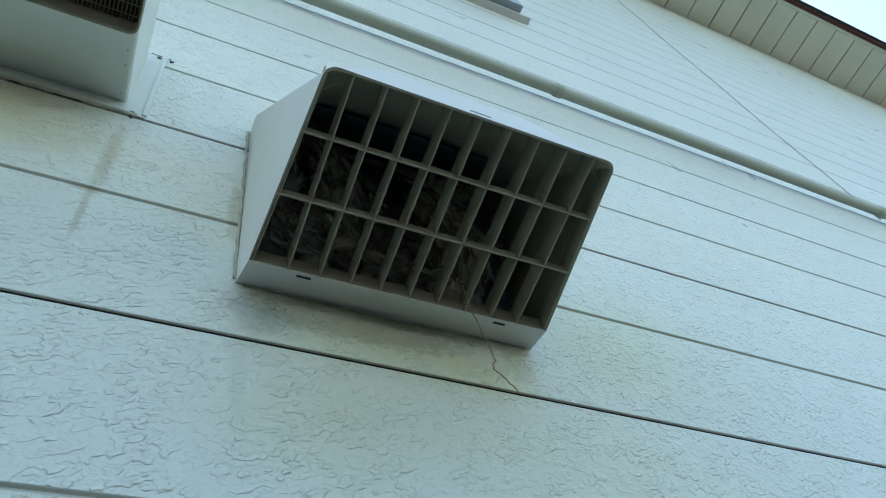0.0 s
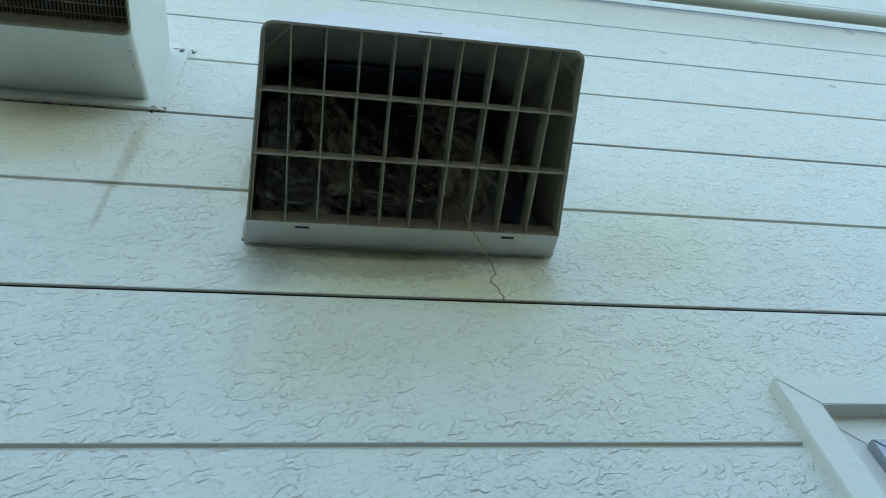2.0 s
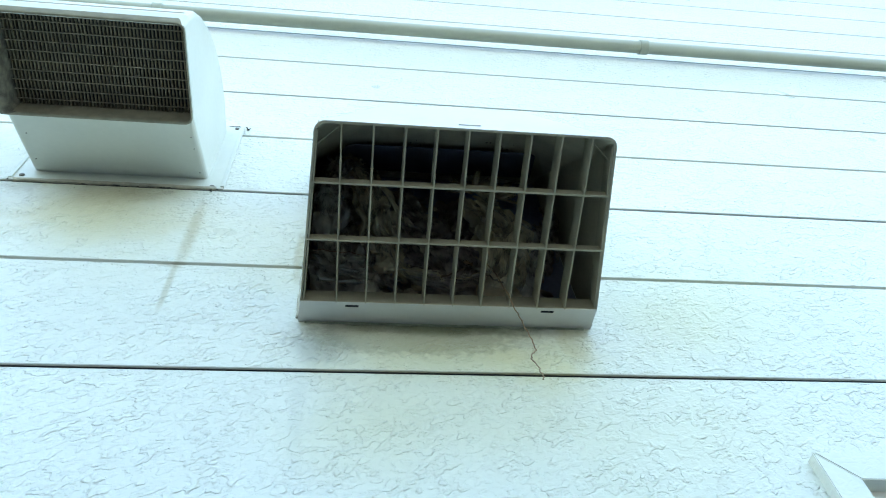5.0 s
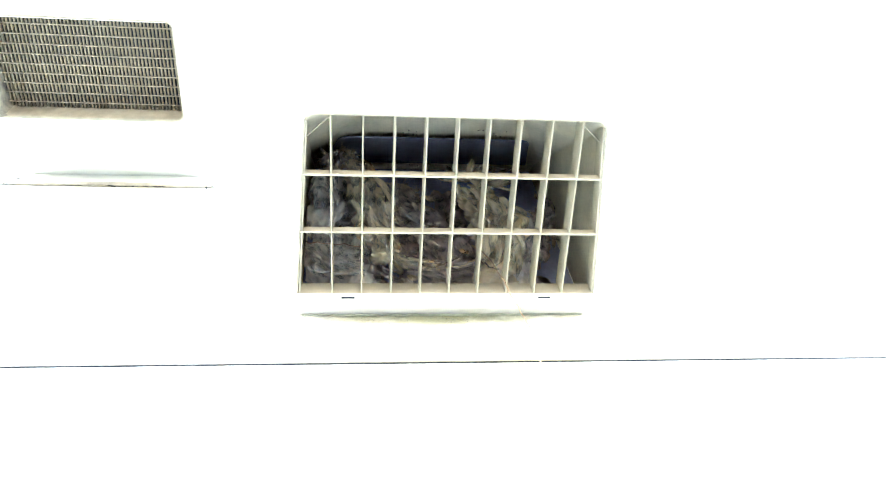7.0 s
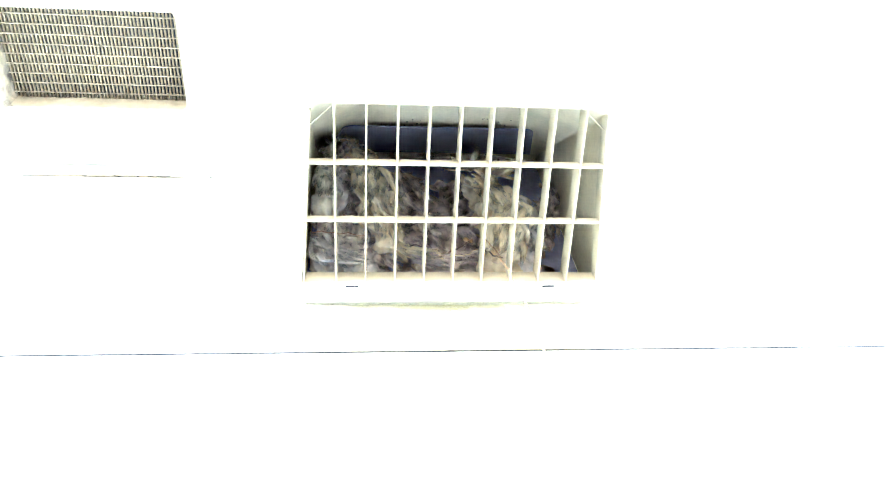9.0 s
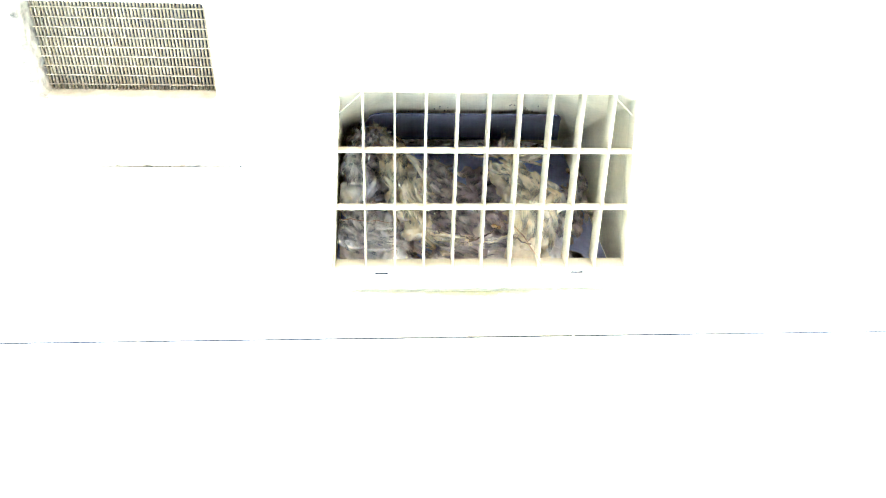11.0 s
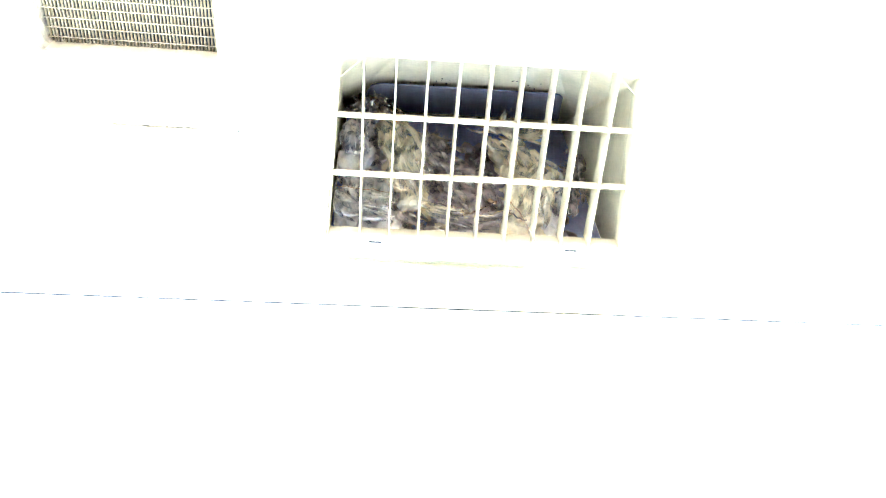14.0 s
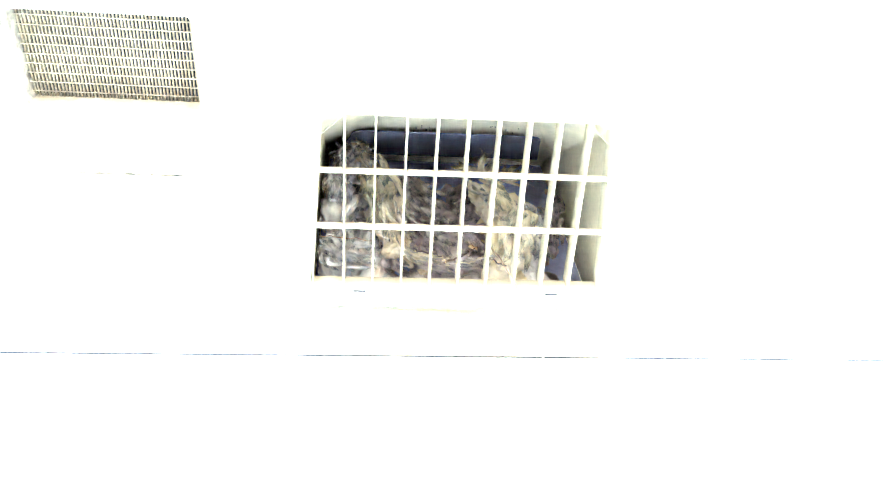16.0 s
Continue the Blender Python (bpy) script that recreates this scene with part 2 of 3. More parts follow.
def box(x0, x1, y0, y1, z0, z1, bevel=0.0, bm=None):
    """A block between its limits, with its edges bevelled."""
    own = bmesh.new()
    bmesh.ops.create_cube(own, size=1)
    for v in own.verts:
        v.co = Vector(((x0 + x1) / 2 + v.co.x * (x1 - x0), (y0 + y1) / 2 + v.co.y * (y1 - y0), (z0 + z1) / 2 + v.co.z * (z1 - z0)))
    if bevel:
        bmesh.ops.bevel(own, geom=list(own.edges), offset=bevel, segments=2, affect="EDGES", profile=0.7)
    if bm is None:
        return own
    me = bpy.data.meshes.new("tmp")
    own.to_mesh(me)
    own.free()
    bm.from_mesh(me)
    bpy.data.meshes.remove(me)
    return bm


def extrude_x(profile, x0, x1, bm=None, cap=True):
    """A (y, z) outline, closed, drawn out along x."""
    bm = bm or bmesh.new()
    a = [bm.verts.new((x0, y, z)) for y, z in profile]
    b = [bm.verts.new((x1, y, z)) for y, z in profile]
    n = len(profile)
    for i in range(n):
        bm.faces.new((a[i], a[(i + 1) % n], b[(i + 1) % n], b[i]))
    if cap:
        bm.faces.new(a[::-1])
        bm.faces.new(b)
    bmesh.ops.recalc_face_normals(bm, faces=bm.faces)
    return bm


def tube(points, radius, sides=8, bm=None, taper=1.0):
    """A round tube along points."""
    bm = bm or bmesh.new()
    pts = [Vector(p) for p in points]
    rings = []
    for i, p in enumerate(pts):
        d = (pts[min(i + 1, len(pts) - 1)] - pts[max(i - 1, 0)]).normalized()
        u = d.orthogonal().normalized() if not rings else (u - d * u.dot(d)).normalized()
        w = d.cross(u)
        r = radius * (1 + (taper - 1) * i / max(1, len(pts) - 1))
        rings.append([bm.verts.new(p + r * (math.cos(t) * u + math.sin(t) * w)) for t in (2 * math.pi * k / sides for k in range(sides))])
    for a, b in zip(rings, rings[1:]):
        for k in range(sides):
            bm.faces.new((a[k], a[(k + 1) % sides], b[(k + 1) % sides], b[k]))
    bm.faces.new(rings[0][::-1])
    bm.faces.new(rings[-1])
    return bm


def hull(points):
    bm = bmesh.new()
    for p in points:
        bm.verts.new(p)
    out = bmesh.ops.convex_hull(bm, input=list(bm.verts))
    bmesh.ops.delete(bm, geom=[v for v in bm.verts if not v.link_faces], context="VERTS")
    bmesh.ops.dissolve_limit(bm, angle_limit=radians(2), verts=list(bm.verts), edges=list(bm.edges))
    return bm


# ---- setting ----
JOINT, BOARD = 2.1545, 0.455          # one joint's height, the boards' pitch
EAVE = 7.7
WX0, WX1 = -4.0, 9.0
ground = tagged(link_mesh("ground", box(-400, 400, -400, 400, -0.3, 0), GROUND), "unseen ground, dark grey to hold back bounced light", "ground", kind="structure")
wall = thing("wall_north", "pale painted cement siding wall with textured boards", "wall", kind="structure")
part("wall_core", box(WX0, WX1, 0.062, 0.15, 0, EAVE), DARK, wall)
# unseen side and back walls, added to close the house against the sun
part("unseen_wall_east", box(WX1 - 0.15, WX1, 0.15, 8, 0, EAVE), WALL, wall)
part("unseen_wall_west", box(WX0, WX0 + 0.15, 0.15, 8, 0, EAVE), WALL, wall)
part("unseen_wall_back", box(WX0, WX1, 7.85, 8, 0, EAVE), WALL, wall)
roof = thing("roof", "dark roof with dark red fascia", "roof", kind="structure")
# unseen slab, added so that the sun stays off the wall
part("unseen_roof_slab", extrude_x([(-0.53, EAVE + 0.16), (4, EAVE + 2.4), (8.7, EAVE + 0.16), (8.7, EAVE + 0.1), (-0.53, EAVE + 0.1)], WX0 - 0.6, WX1 + 0.6), ROOF, roof)
part("fascia", box(WX0 - 0.6, WX1 + 0.6, -0.50, -0.47, EAVE - 0.02, EAVE + 0.16, 0.004), FASCIA, roof)
soffit = thing("soffit", "cream ribbed soffit boards under the eave", "soffit", kind="structure")
x = WX0
while x < WX1:
    part("soffit_panel", box(x, x + 0.238, -0.44, 0.02, EAVE, EAVE + 0.02, 0.005), SOFFIT, soffit)
    x += 0.25

# unseen wall, added behind the camera to hold back light from the horizon
light_block = tagged(link_mesh("light_block_wall", box(-16, 18, -5.6, -5.3, 0, 2.7), PLASTER), "unseen plain wall added to block low sky light", "wall", kind="structure")

part("edge_trim", box(WX0, WX1, -0.469, -0.441, EAVE - 0.010, EAVE + 0.02, 0.003), SOFFIT, soffit)
# dark sheet behind the panels stands for the shade in their gaps
part("soffit_gap_shade", box(WX0, WX1, -0.44, 0.015, EAVE + 0.022, EAVE + 0.03), GROOVE, soffit)
WIN = (0.655, 1.55, 0.925, 1.984)    # the lower window's opening


def board_profile(z):
    """A board's outline: chamfered lower edge with a rabbet behind it, a groove half way up, a rounded top."""
    g = z + BOARD / 2
    return [(0.0185, z + 0.018), (0.0070, z + 0.018), (0.0066, z + 0.0006), (0.0030, z + 0.0002), (0.0006, z + 0.0006), (0, z + 0.0016), (0, g - 0.0068), (0.0016, g - 0.0046), (0.0044, g - 0.0030),
            (0.0044, g - 0.0003), (0.0007, g + 0.0010), (0, g + 0.0020), (0, z + BOARD - 0.0070), (0.0010, z + BOARD - 0.0050), (0.0034, z + BOARD - 0.0036), (0.0185, z + BOARD - 0.0034)]


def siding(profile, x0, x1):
    """One board; the hidden rabbet and top, edges and groove carry shade in their colour."""
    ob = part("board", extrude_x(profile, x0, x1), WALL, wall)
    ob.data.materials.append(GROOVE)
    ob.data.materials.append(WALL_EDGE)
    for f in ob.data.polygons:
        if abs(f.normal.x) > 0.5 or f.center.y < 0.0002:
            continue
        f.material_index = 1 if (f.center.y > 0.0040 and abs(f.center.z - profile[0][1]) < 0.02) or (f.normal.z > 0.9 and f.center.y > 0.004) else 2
    return ob


k = -5
while JOINT + k * BOARD < EAVE:
    z = JOINT + k * BOARD
    spans = [(WX0, WX1)]
    if z < WIN[3] and z + BOARD > WIN[2]:
        spans = [(WX0, WIN[0]), (WIN[1], WX1)]
    for a, b in spans:
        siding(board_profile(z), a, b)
    if len(spans) == 2:
        whole = board_profile(z)
        if z + BOARD > WIN[3]:
            keep = [(y, h) for y, h in whole if h > WIN[3]]
            part("board", extrude_x([(0.0185, WIN[3]), (0, WIN[3]), *keep], WIN[0], WIN[1]), WALL, wall)
        if z < WIN[2]:
            keep = [(y, h) for y, h in whole if h < WIN[2]]
            part("board", extrude_x([*keep, (0, WIN[2]), (0.0185, WIN[2])], WIN[0], WIN[1]), WALL, wall)
    k += 1

# ---- lower window ----
window = thing("window_lower", "white-framed window with textured mitred casing", "window", kind="structure")


def casing(x0, x1, z0, z1, w, y0, y1):
    """Four mitred boards round an opening; the outer limits are given."""
    corners = [((x0, z1), (x0 + w, z1 - w)), ((x1, z1), (x1 - w, z1 - w)), ((x1, z0), (x1 - w, z0 + w)), ((x0, z0), (x0 + w, z0 + w))]
    out = []
    for i in range(4):
        (a, ai), (b, bi) = corners[i], corners[(i + 1) % 4]
        mx, mz = (a[0] + b[0] + ai[0] + bi[0]) / 4, (a[1] + b[1] + ai[1] + bi[1]) / 4
        bm = bmesh.new()
        ring = []
        for px, pz in (a, b, bi, ai):
            d = Vector((mx - px, 0, mz - pz)).normalized() * 0.0006
            ring.append((px + d.x, pz + d.z))
        f = [bm.verts.new((px, y0, pz)) for px, pz in ring]
        g = [bm.verts.new((px, y1, pz)) for px, pz in ring]
        bm.faces.new(f)
        bm.faces.new(g[::-1])
        for k in range(4):
            bm.faces.new((f[k], g[k], g[(k + 1) % 4], f[(k + 1) % 4]))
        bmesh.ops.recalc_face_normals(bm, faces=bm.faces)
        bmesh.ops.bevel(bm, geom=list(bm.edges), offset=0.0012, segments=2, affect="EDGES")
        out.append(bm)
    return out


for bm in casing(0.621, 1.587, 0.888, 2.010, 0.041, -0.016, 0.012):
    part("casing_board", bm, CASING, window)
for bm in casing(0.660, 1.546, 0.929, 1.975, 0.046, 0.006, 0.06):
    part("window_frame", bm, HOOD, window, "smooth white inner frame")
for bm in casing(0.702, 1.506, 0.971, 1.928, 0.035, -0.006, 0.06):
    part("sash", bm, ALU, window, "grey aluminium sash")
part("pane", box(0.75, 1.455, 0.035, 0.04, 1.02, 1.89), GLASS, window)

# ---- upper window ----
upper = thing("window_upper", "grey aluminium window with projecting sill", "window", kind="structure")
part("window_sill", extrude_x([(0.0, 4.512), (-0.030, 4.503), (-0.030, 4.492), (0.0, 4.486)], 0.02, 1.100), HOOD, upper)
for bm in casing(0.05, 1.060, 4.525, 5.460, 0.05, -0.058, 0.01):
    part("window_frame", bm, ALU, upper)
part("pane", box(0.09, 1.0, -0.01, -0.004, 4.580, 5.420), GLASS, upper)

# ---- grille hood ----
hood = thing("vent_hood", "cream plastic vent hood with dusty grille, fixed to the siding", "vent hood")
HX0, HX1 = 0.0, 0.413
RIM_R = 0.014                        # radius of the opening's front corners
shell = hull([(HX0, 0, 2.2495), (HX1, 0, 2.2495), (HX0 + 0.004, -0.047, 2.235), (HX1 - 0.004, -0.047, 2.235),
              *[(0.018 + RIM_R * (1 - math.cos(radians(a))), -0.274 - RIM_R * math.sin(radians(a)), 2.2704 + 0.0022 * math.sin(radians(a))) for a in range(0, 91, 15)],
              *[(0.3945 - RIM_R * (1 - math.cos(radians(a))), -0.274 - RIM_R * math.sin(radians(a)), 2.2704 + 0.0022 * math.sin(radians(a))) for a in range(0, 91, 15)],
              (HX0, -0.052, 2.632), (HX1, -0.052, 2.632), (HX0 + 0.001, -0.030, 2.662), (HX1 - 0.001, -0.030, 2.662), (HX0 + 0.003, 0, 2.688), (HX1 - 0.003, 0, 2.688), (0.109, -0.270, 2.378), (0.299, -0.270, 2.378), (0.09, 0, 2.72), (0.32, 0, 2.72)])
for f in list(shell.faces):
    c = f.calc_center_median()
    if f.normal.y > 0.9 or (f.normal.z < -0.9 and c.y < -0.06):
        bmesh.ops.delete(shell, geom=[f], context="FACES")
bmesh.ops.bevel(shell, geom=[e for e in shell.edges if len(e.link_faces) == 2 and e.calc_face_angle(0) > radians(20) and e.calc_length() > 0.05 and min(v.co.y for v in e.verts) > -0.26], offset=0.009, segments=4, affect="EDGES", profile=0.5)
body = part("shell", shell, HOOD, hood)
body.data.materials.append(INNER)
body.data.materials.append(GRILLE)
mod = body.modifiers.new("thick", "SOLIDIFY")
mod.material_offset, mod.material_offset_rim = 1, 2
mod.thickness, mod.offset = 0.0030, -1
part("back_plate", box(HX0 + 0.006, HX1 - 0.006, -0.004, 0.0, 2.255, 2.680), BACK, hood, "slate-blue back plate, shade in its colour")
# added slate panel under the sloping front: shade as geometry, with round lower corners
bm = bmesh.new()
shade_outline = [(0.022, -0.045), (0.388, -0.045)]
shade_outline += [(0.358 - 0.022 + 0.022 * math.cos(radians(a)) + 0.006, -0.128 - 0.020 * math.sin(radians(a))) for a in range(0, 91, 15)]
shade_outline += [(0.056 + 0.022 - 0.022 * math.cos(radians(a)) - 0.006, -0.128 - 0.020 * math.sin(radians(a))) for a in range(90, -1, -15)]
low = [bm.verts.new((x, y + 0.0050, 2.378 + (y + 0.27) * 1.165 - 0.0043)) for x, y in shade_outline]
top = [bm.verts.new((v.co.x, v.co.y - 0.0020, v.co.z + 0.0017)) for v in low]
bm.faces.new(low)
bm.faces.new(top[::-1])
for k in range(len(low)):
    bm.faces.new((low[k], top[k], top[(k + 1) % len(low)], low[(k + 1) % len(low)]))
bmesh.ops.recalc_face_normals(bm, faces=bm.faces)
part("shade_panel", bm, INSIDE_SHADE, hood, "slate panel added for the shade inside the hood")
# dark blocks set on the underside in place of the shade in its slots
for x in (0.072, 0.340):
    s0 = box(x - 0.0088, x + 0.0088, -0.0405, -0.0375, 2.2365, 2.2385)
    bmesh.ops.rotate(s0, cent=(x, -0.039, 2.2375), matrix=Matrix.Rotation(radians(-16), 3, "X"), verts=s0.verts)
    part("slot", s0, DARK, body, "dark block standing for a drain slot's shade")
part("front_slit", box(0.194, 0.222, -0.2866, -0.2850, 2.288, 2.2884), HOOD, hood)


def rim(y):
    """The height of the opening at y."""
    return 2.235 + (-0.047 - y) * 0.156


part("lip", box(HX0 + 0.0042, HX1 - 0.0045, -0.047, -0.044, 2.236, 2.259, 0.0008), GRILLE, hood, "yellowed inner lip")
CELL = 0.0390


def fin_mesh():
    """One grille fin: a tapered blade, deeper towards the front, with a softened lower edge."""
    bm = bmesh.new()
    rows = []
    for i in range(13):
        y = -0.286 + (0.286 - 0.0455) * i / 12
        w = 0.00095 + 0.00012 * math.sin(i * 2.3)
        z, top = rim(y), rim(y) + 0.031
        yt = max(y, -0.280)
        rows.append([bm.verts.new((dx, y if zz < top else yt, zz)) for dx, zz in ((-w * 0.5, z), (w * 0.5, z), (w, z + 0.0012), (w * 1.25, top), (-w * 1.25, top), (-w, z + 0.0012))])
    for a, b in zip(rows, rows[1:]):
        for k in range(6):
            bm.faces.new((a[k], a[(k + 1) % 6], b[(k + 1) % 6], b[k]))
    bm.faces.new(rows[0][::-1])
    bm.faces.new(rows[-1])
    bmesh.ops.recalc_face_normals(bm, faces=bm.faces)
    return bm


fin = None
for i in range(1, 10):
    x = 0.0120 + i * CELL
    if fin is None:
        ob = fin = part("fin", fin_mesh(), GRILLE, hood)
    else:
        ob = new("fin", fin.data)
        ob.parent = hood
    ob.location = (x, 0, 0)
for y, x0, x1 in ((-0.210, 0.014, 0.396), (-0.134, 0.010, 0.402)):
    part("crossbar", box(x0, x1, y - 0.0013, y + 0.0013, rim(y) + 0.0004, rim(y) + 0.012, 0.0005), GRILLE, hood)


def side_frame(xf, xb, w):
    """The grille's side plate, leaning with the hood's side."""
    bm = bmesh.new()
    corners = [(x, y, rim(y) + h) for x, y in ((xf, -0.276), (xb, -0.048), (xb + w, -0.048), (xf + w, -0.276)) for h in (0.0006, 0.030)]
    v = [bm.verts.new(c) for c in corners]
    for k in range(4):
        a, b = 2 * k, 2 * ((k + 1) % 4)
        bm.faces.new((v[a], v[b], v[b + 1], v[a + 1]))
    bm.faces.new((v[0], v[6], v[4], v[2]))
    bm.faces.new((v[1], v[3], v[5], v[7]))
    bmesh.ops.recalc_face_normals(bm, faces=bm.faces)
    bmesh.ops.bevel(bm, geom=list(bm.edges), offset=0.0005, segments=2, affect="EDGES")
    return bm


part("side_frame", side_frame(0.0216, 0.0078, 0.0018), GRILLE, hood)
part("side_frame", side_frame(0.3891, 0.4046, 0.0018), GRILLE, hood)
# fly spots on the inside of the sloping front
rg = random.Random(8)
for x, y, number in ((0.115, -0.150, 6), (0.165, -0.165, 7), (0.265, -0.175, 3), (0.298, -0.170, 4), (0.20, -0.14, 3)):
    for i in range(number):
        sx, sy = x + rg.gauss(0, 0.008), y + rg.gauss(0, 0.012)
        bm = bmesh.new()
        bmesh.ops.create_icosphere(bm, subdivisions=2, radius=rg.uniform(0.0004, 0.0010))
        for v in bm.verts:
            v.co = Vector((v.co.x * 1.5, v.co.y, v.co.z)) + Vector((sx, sy + 0.0034, 2.378 + (sy + 0.27) * 1.165 - 0.0031))
        part("fly_spot", bm, TWIG, hood, "dark fly spot", True)
for x0, x1 in ((0.0225, 0.054), (0.3895, 0.358)):
    bm = bmesh.new()
    tube([(x0, -0.254, rim(-0.254) + 0.012), (x1, -0.282, rim(-0.282) + 0.012)], 0.0006, 6, bm)
    part("gusset", bm, GRILLE, hood)
# added green-grey bead where the hood's underside meets the wall: contact shade and mould
bm = tube([(0.009 + i * 0.0131, -0.0015, 2.2470 + 0.0006 * math.sin(i * 2.2)) for i in range(31)], 0.0015, 8)
tagged(link_mesh("seal_or_shade_bead", bm, UNDER_SHADE, None, True), "green-grey bead added for shade and mould under the vent hood", "sealant", kind="structure")
# sealant round the hood
bm = bmesh.new()
pts = [(HX0 - 0.002 + 0.0008 * math.sin(i * 1.7), -0.002, 2.256 + i * 0.0137) for i in range(31)]
tube(pts, 0.0022, 6, bm)
tube([(HX1 + 0.002 + 0.001 * math.sin(i * 1.3), -0.002, 2.256 + i * 0.0137) for i in range(31)], 0.0024, 6, bm)
tagged(link_mesh("seal_or_shade_bead", bm, SEAL, None, True), "old beige sealant bead along the hood's edge", "sealant", kind="structure")

# ---- mesh hood ----
mh = thing("exhaust_hood", "white metal exhaust hood with dusty mesh, screwed to the siding", "vent hood")
MX0, MX1 = -0.480, -0.188


def rounded(x0, x1, y0, y1, r, n=6):
    """A rectangle's outline with round corners."""
    out = []
    for cx, cy, a0 in ((x1 - r, y1 - r, 0), (x0 + r, y1 - r, 90), (x0 + r, y0 + r, 180), (x1 - r, y0 + r, 270)):
        out += [(cx + r * math.cos(radians(a0 + 90 * k / n)), cy + r * math.sin(radians(a0 + 90 * k / n))) for k in range(n + 1)]
    return out


prof = [(0, 2.642), (-0.138, 2.570), (-0.298, 2.567), (-0.303, 2.60), (-0.295, 2.65), (-0.275, 2.695), (-0.245, 2.74), (-0.205, 2.785), (-0.16, 2.818), (-0.115, 2.840), (-0.07, 2.850), (0, 2.852)]
sh = extrude_x(prof, MX0, MX1)
for v in sh.verts:
    if v.co.x < -0.4 and v.co.z < 2.58 and v.co.y > -0.2 and v.co.y < -0.1:
        v.co.x = -0.470
for f in list(sh.faces):
    c = f.calc_center_median()
    if f.normal.y > 0.99 or (f.normal.z < -0.9 and c.y < -0.16):
        bmesh.ops.delete(sh, geom=[f], context="FACES")
bmesh.ops.bevel(sh, geom=[e for e in sh.edges if len(e.link_faces) == 2 and e.calc_face_angle(0) > radians(24)], offset=0.008, segments=4, affect="EDGES", profile=0.5)
b2 = part("shell", sh, MESH_HOOD, mh)
mod = b2.modifiers.new("thick", "SOLIDIFY")
mod.thickness, mod.offset, mod.material_offset = 0.002, -1, 1
b2.data.materials.append(INNER)
# the mesh's frame: a deep round-cornered collar
outer, inner = rounded(MX0 - 0.004, MX1 - 0.0015, -0.301, -0.1380, 0.012), rounded(MX0 + 0.018, MX1 - 0.0035, -0.297, -0.1440, 0.010)
bm = bmesh.new()


def ring(outline, z, tilt=0.0):
    return [bm.verts.new((x, y, z + tilt * (y + 0.14))) for x, y in outline]


loops = [ring(outer, 2.618), ring(outer, 2.5665, -0.0), ring([((a[0] + b[0]) / 2, (a[1] + b[1]) / 2) for a, b in zip(outer, inner)], 2.5645, 0.0), ring(inner, 2.5665, 0.0), ring(inner, 2.618)]
for a, b in zip(loops, loops[1:]):
    for k in range(len(a)):
        bm.faces.new((a[k], a[(k + 1) % len(a)], b[(k + 1) % len(a)], b[k]))
bmesh.ops.recalc_face_normals(bm, faces=bm.faces)
collar = part("mesh_collar", bm, RIM, mh, "mould-speckled cream collar", True)
collar.data.materials.append(RIM_DARK)
for f in collar.data.polygons:
    f.material_index = int(f.center.x < MX0 + 0.022)
MZ = 2.600                           # underside of the mesh
slat = None
count = 50
for i in range(count):
    x = MX0 + 0.016 + (MX1 - MX0 - 0.024) * i / (count - 1)
    if slat is None:
        slat = part("slat", box(-0.0011, 0.0011, -0.299, -0.144, MZ, MZ + 0.0045), MESH, collar)
        slat.location = (x, 0, 0)
    else:
        ob = new("slat", slat.data)
        ob.parent, ob.location = collar, (x, 0, 0)
for i in range(10):
    y = -0.293 + 0.0155 * i
    part("wire", tube([(MX0 + 0.004, y, MZ - 0.001), (MX1 - 0.004, y, MZ - 0.001)], 0.0010, 6), WIRE, collar)
# dark sheet added above the slats for the shade inside the hood
part("mesh_gap_shade", box(MX0 + 0.004, MX1 - 0.004, -0.27, -0.02, 2.668, 2.671), DARK, mh)
fl = box(-0.509, -0.1575, -0.0028, 0.0, 2.608, 2.868, 0.001)
flange = part("flange", fl, MESH_HOOD, mh)
part("flange_fold", box(-0.1625, -0.1555, -0.0055, 0.0, 2.612, 2.866, 0.0015), MESH_HOOD, mh)
part("flange_fold", box(-0.511, -0.504, -0.0055, 0.0, 2.612, 2.866, 0.0015), MESH_HOOD, mh)
for x, z in ((-0.176, 2.612), (-0.169, 2.858), (-0.492, 2.622), (-0.497, 2.86)):
    bm = bmesh.new()
    bmesh.ops.create_uvsphere(bm, u_segments=14, v_segments=8, radius=0.0046)
    for v in bm.verts:
        v.co.z *= 0.5
    bmesh.ops.rotate(bm, cent=(0, 0, 0), matrix=Matrix.Rotation(radians(90), 3, "X"), verts=bm.verts)
    sc = part("screw", bm, STEEL, flange, "tarnished screw head", True)
    sc.location = (x, -0.0035, z)
for x, u in ((-0.198, 0.22), (-0.198, 0.42), (-0.199, 0.86), (-0.456, 0.30), (-0.464, 0.75)):
    bm = bmesh.new()
    bmesh.ops.create_uvsphere(bm, u_segments=10, v_segments=6, radius=0.0011)
    rv = part("rivet", bm, STEEL, b2, "small dark rivet", True)
    rv.location = (x, -0.138 * (1 - u), 2.5695 + 0.072 * u)
rg = random.Random(21)
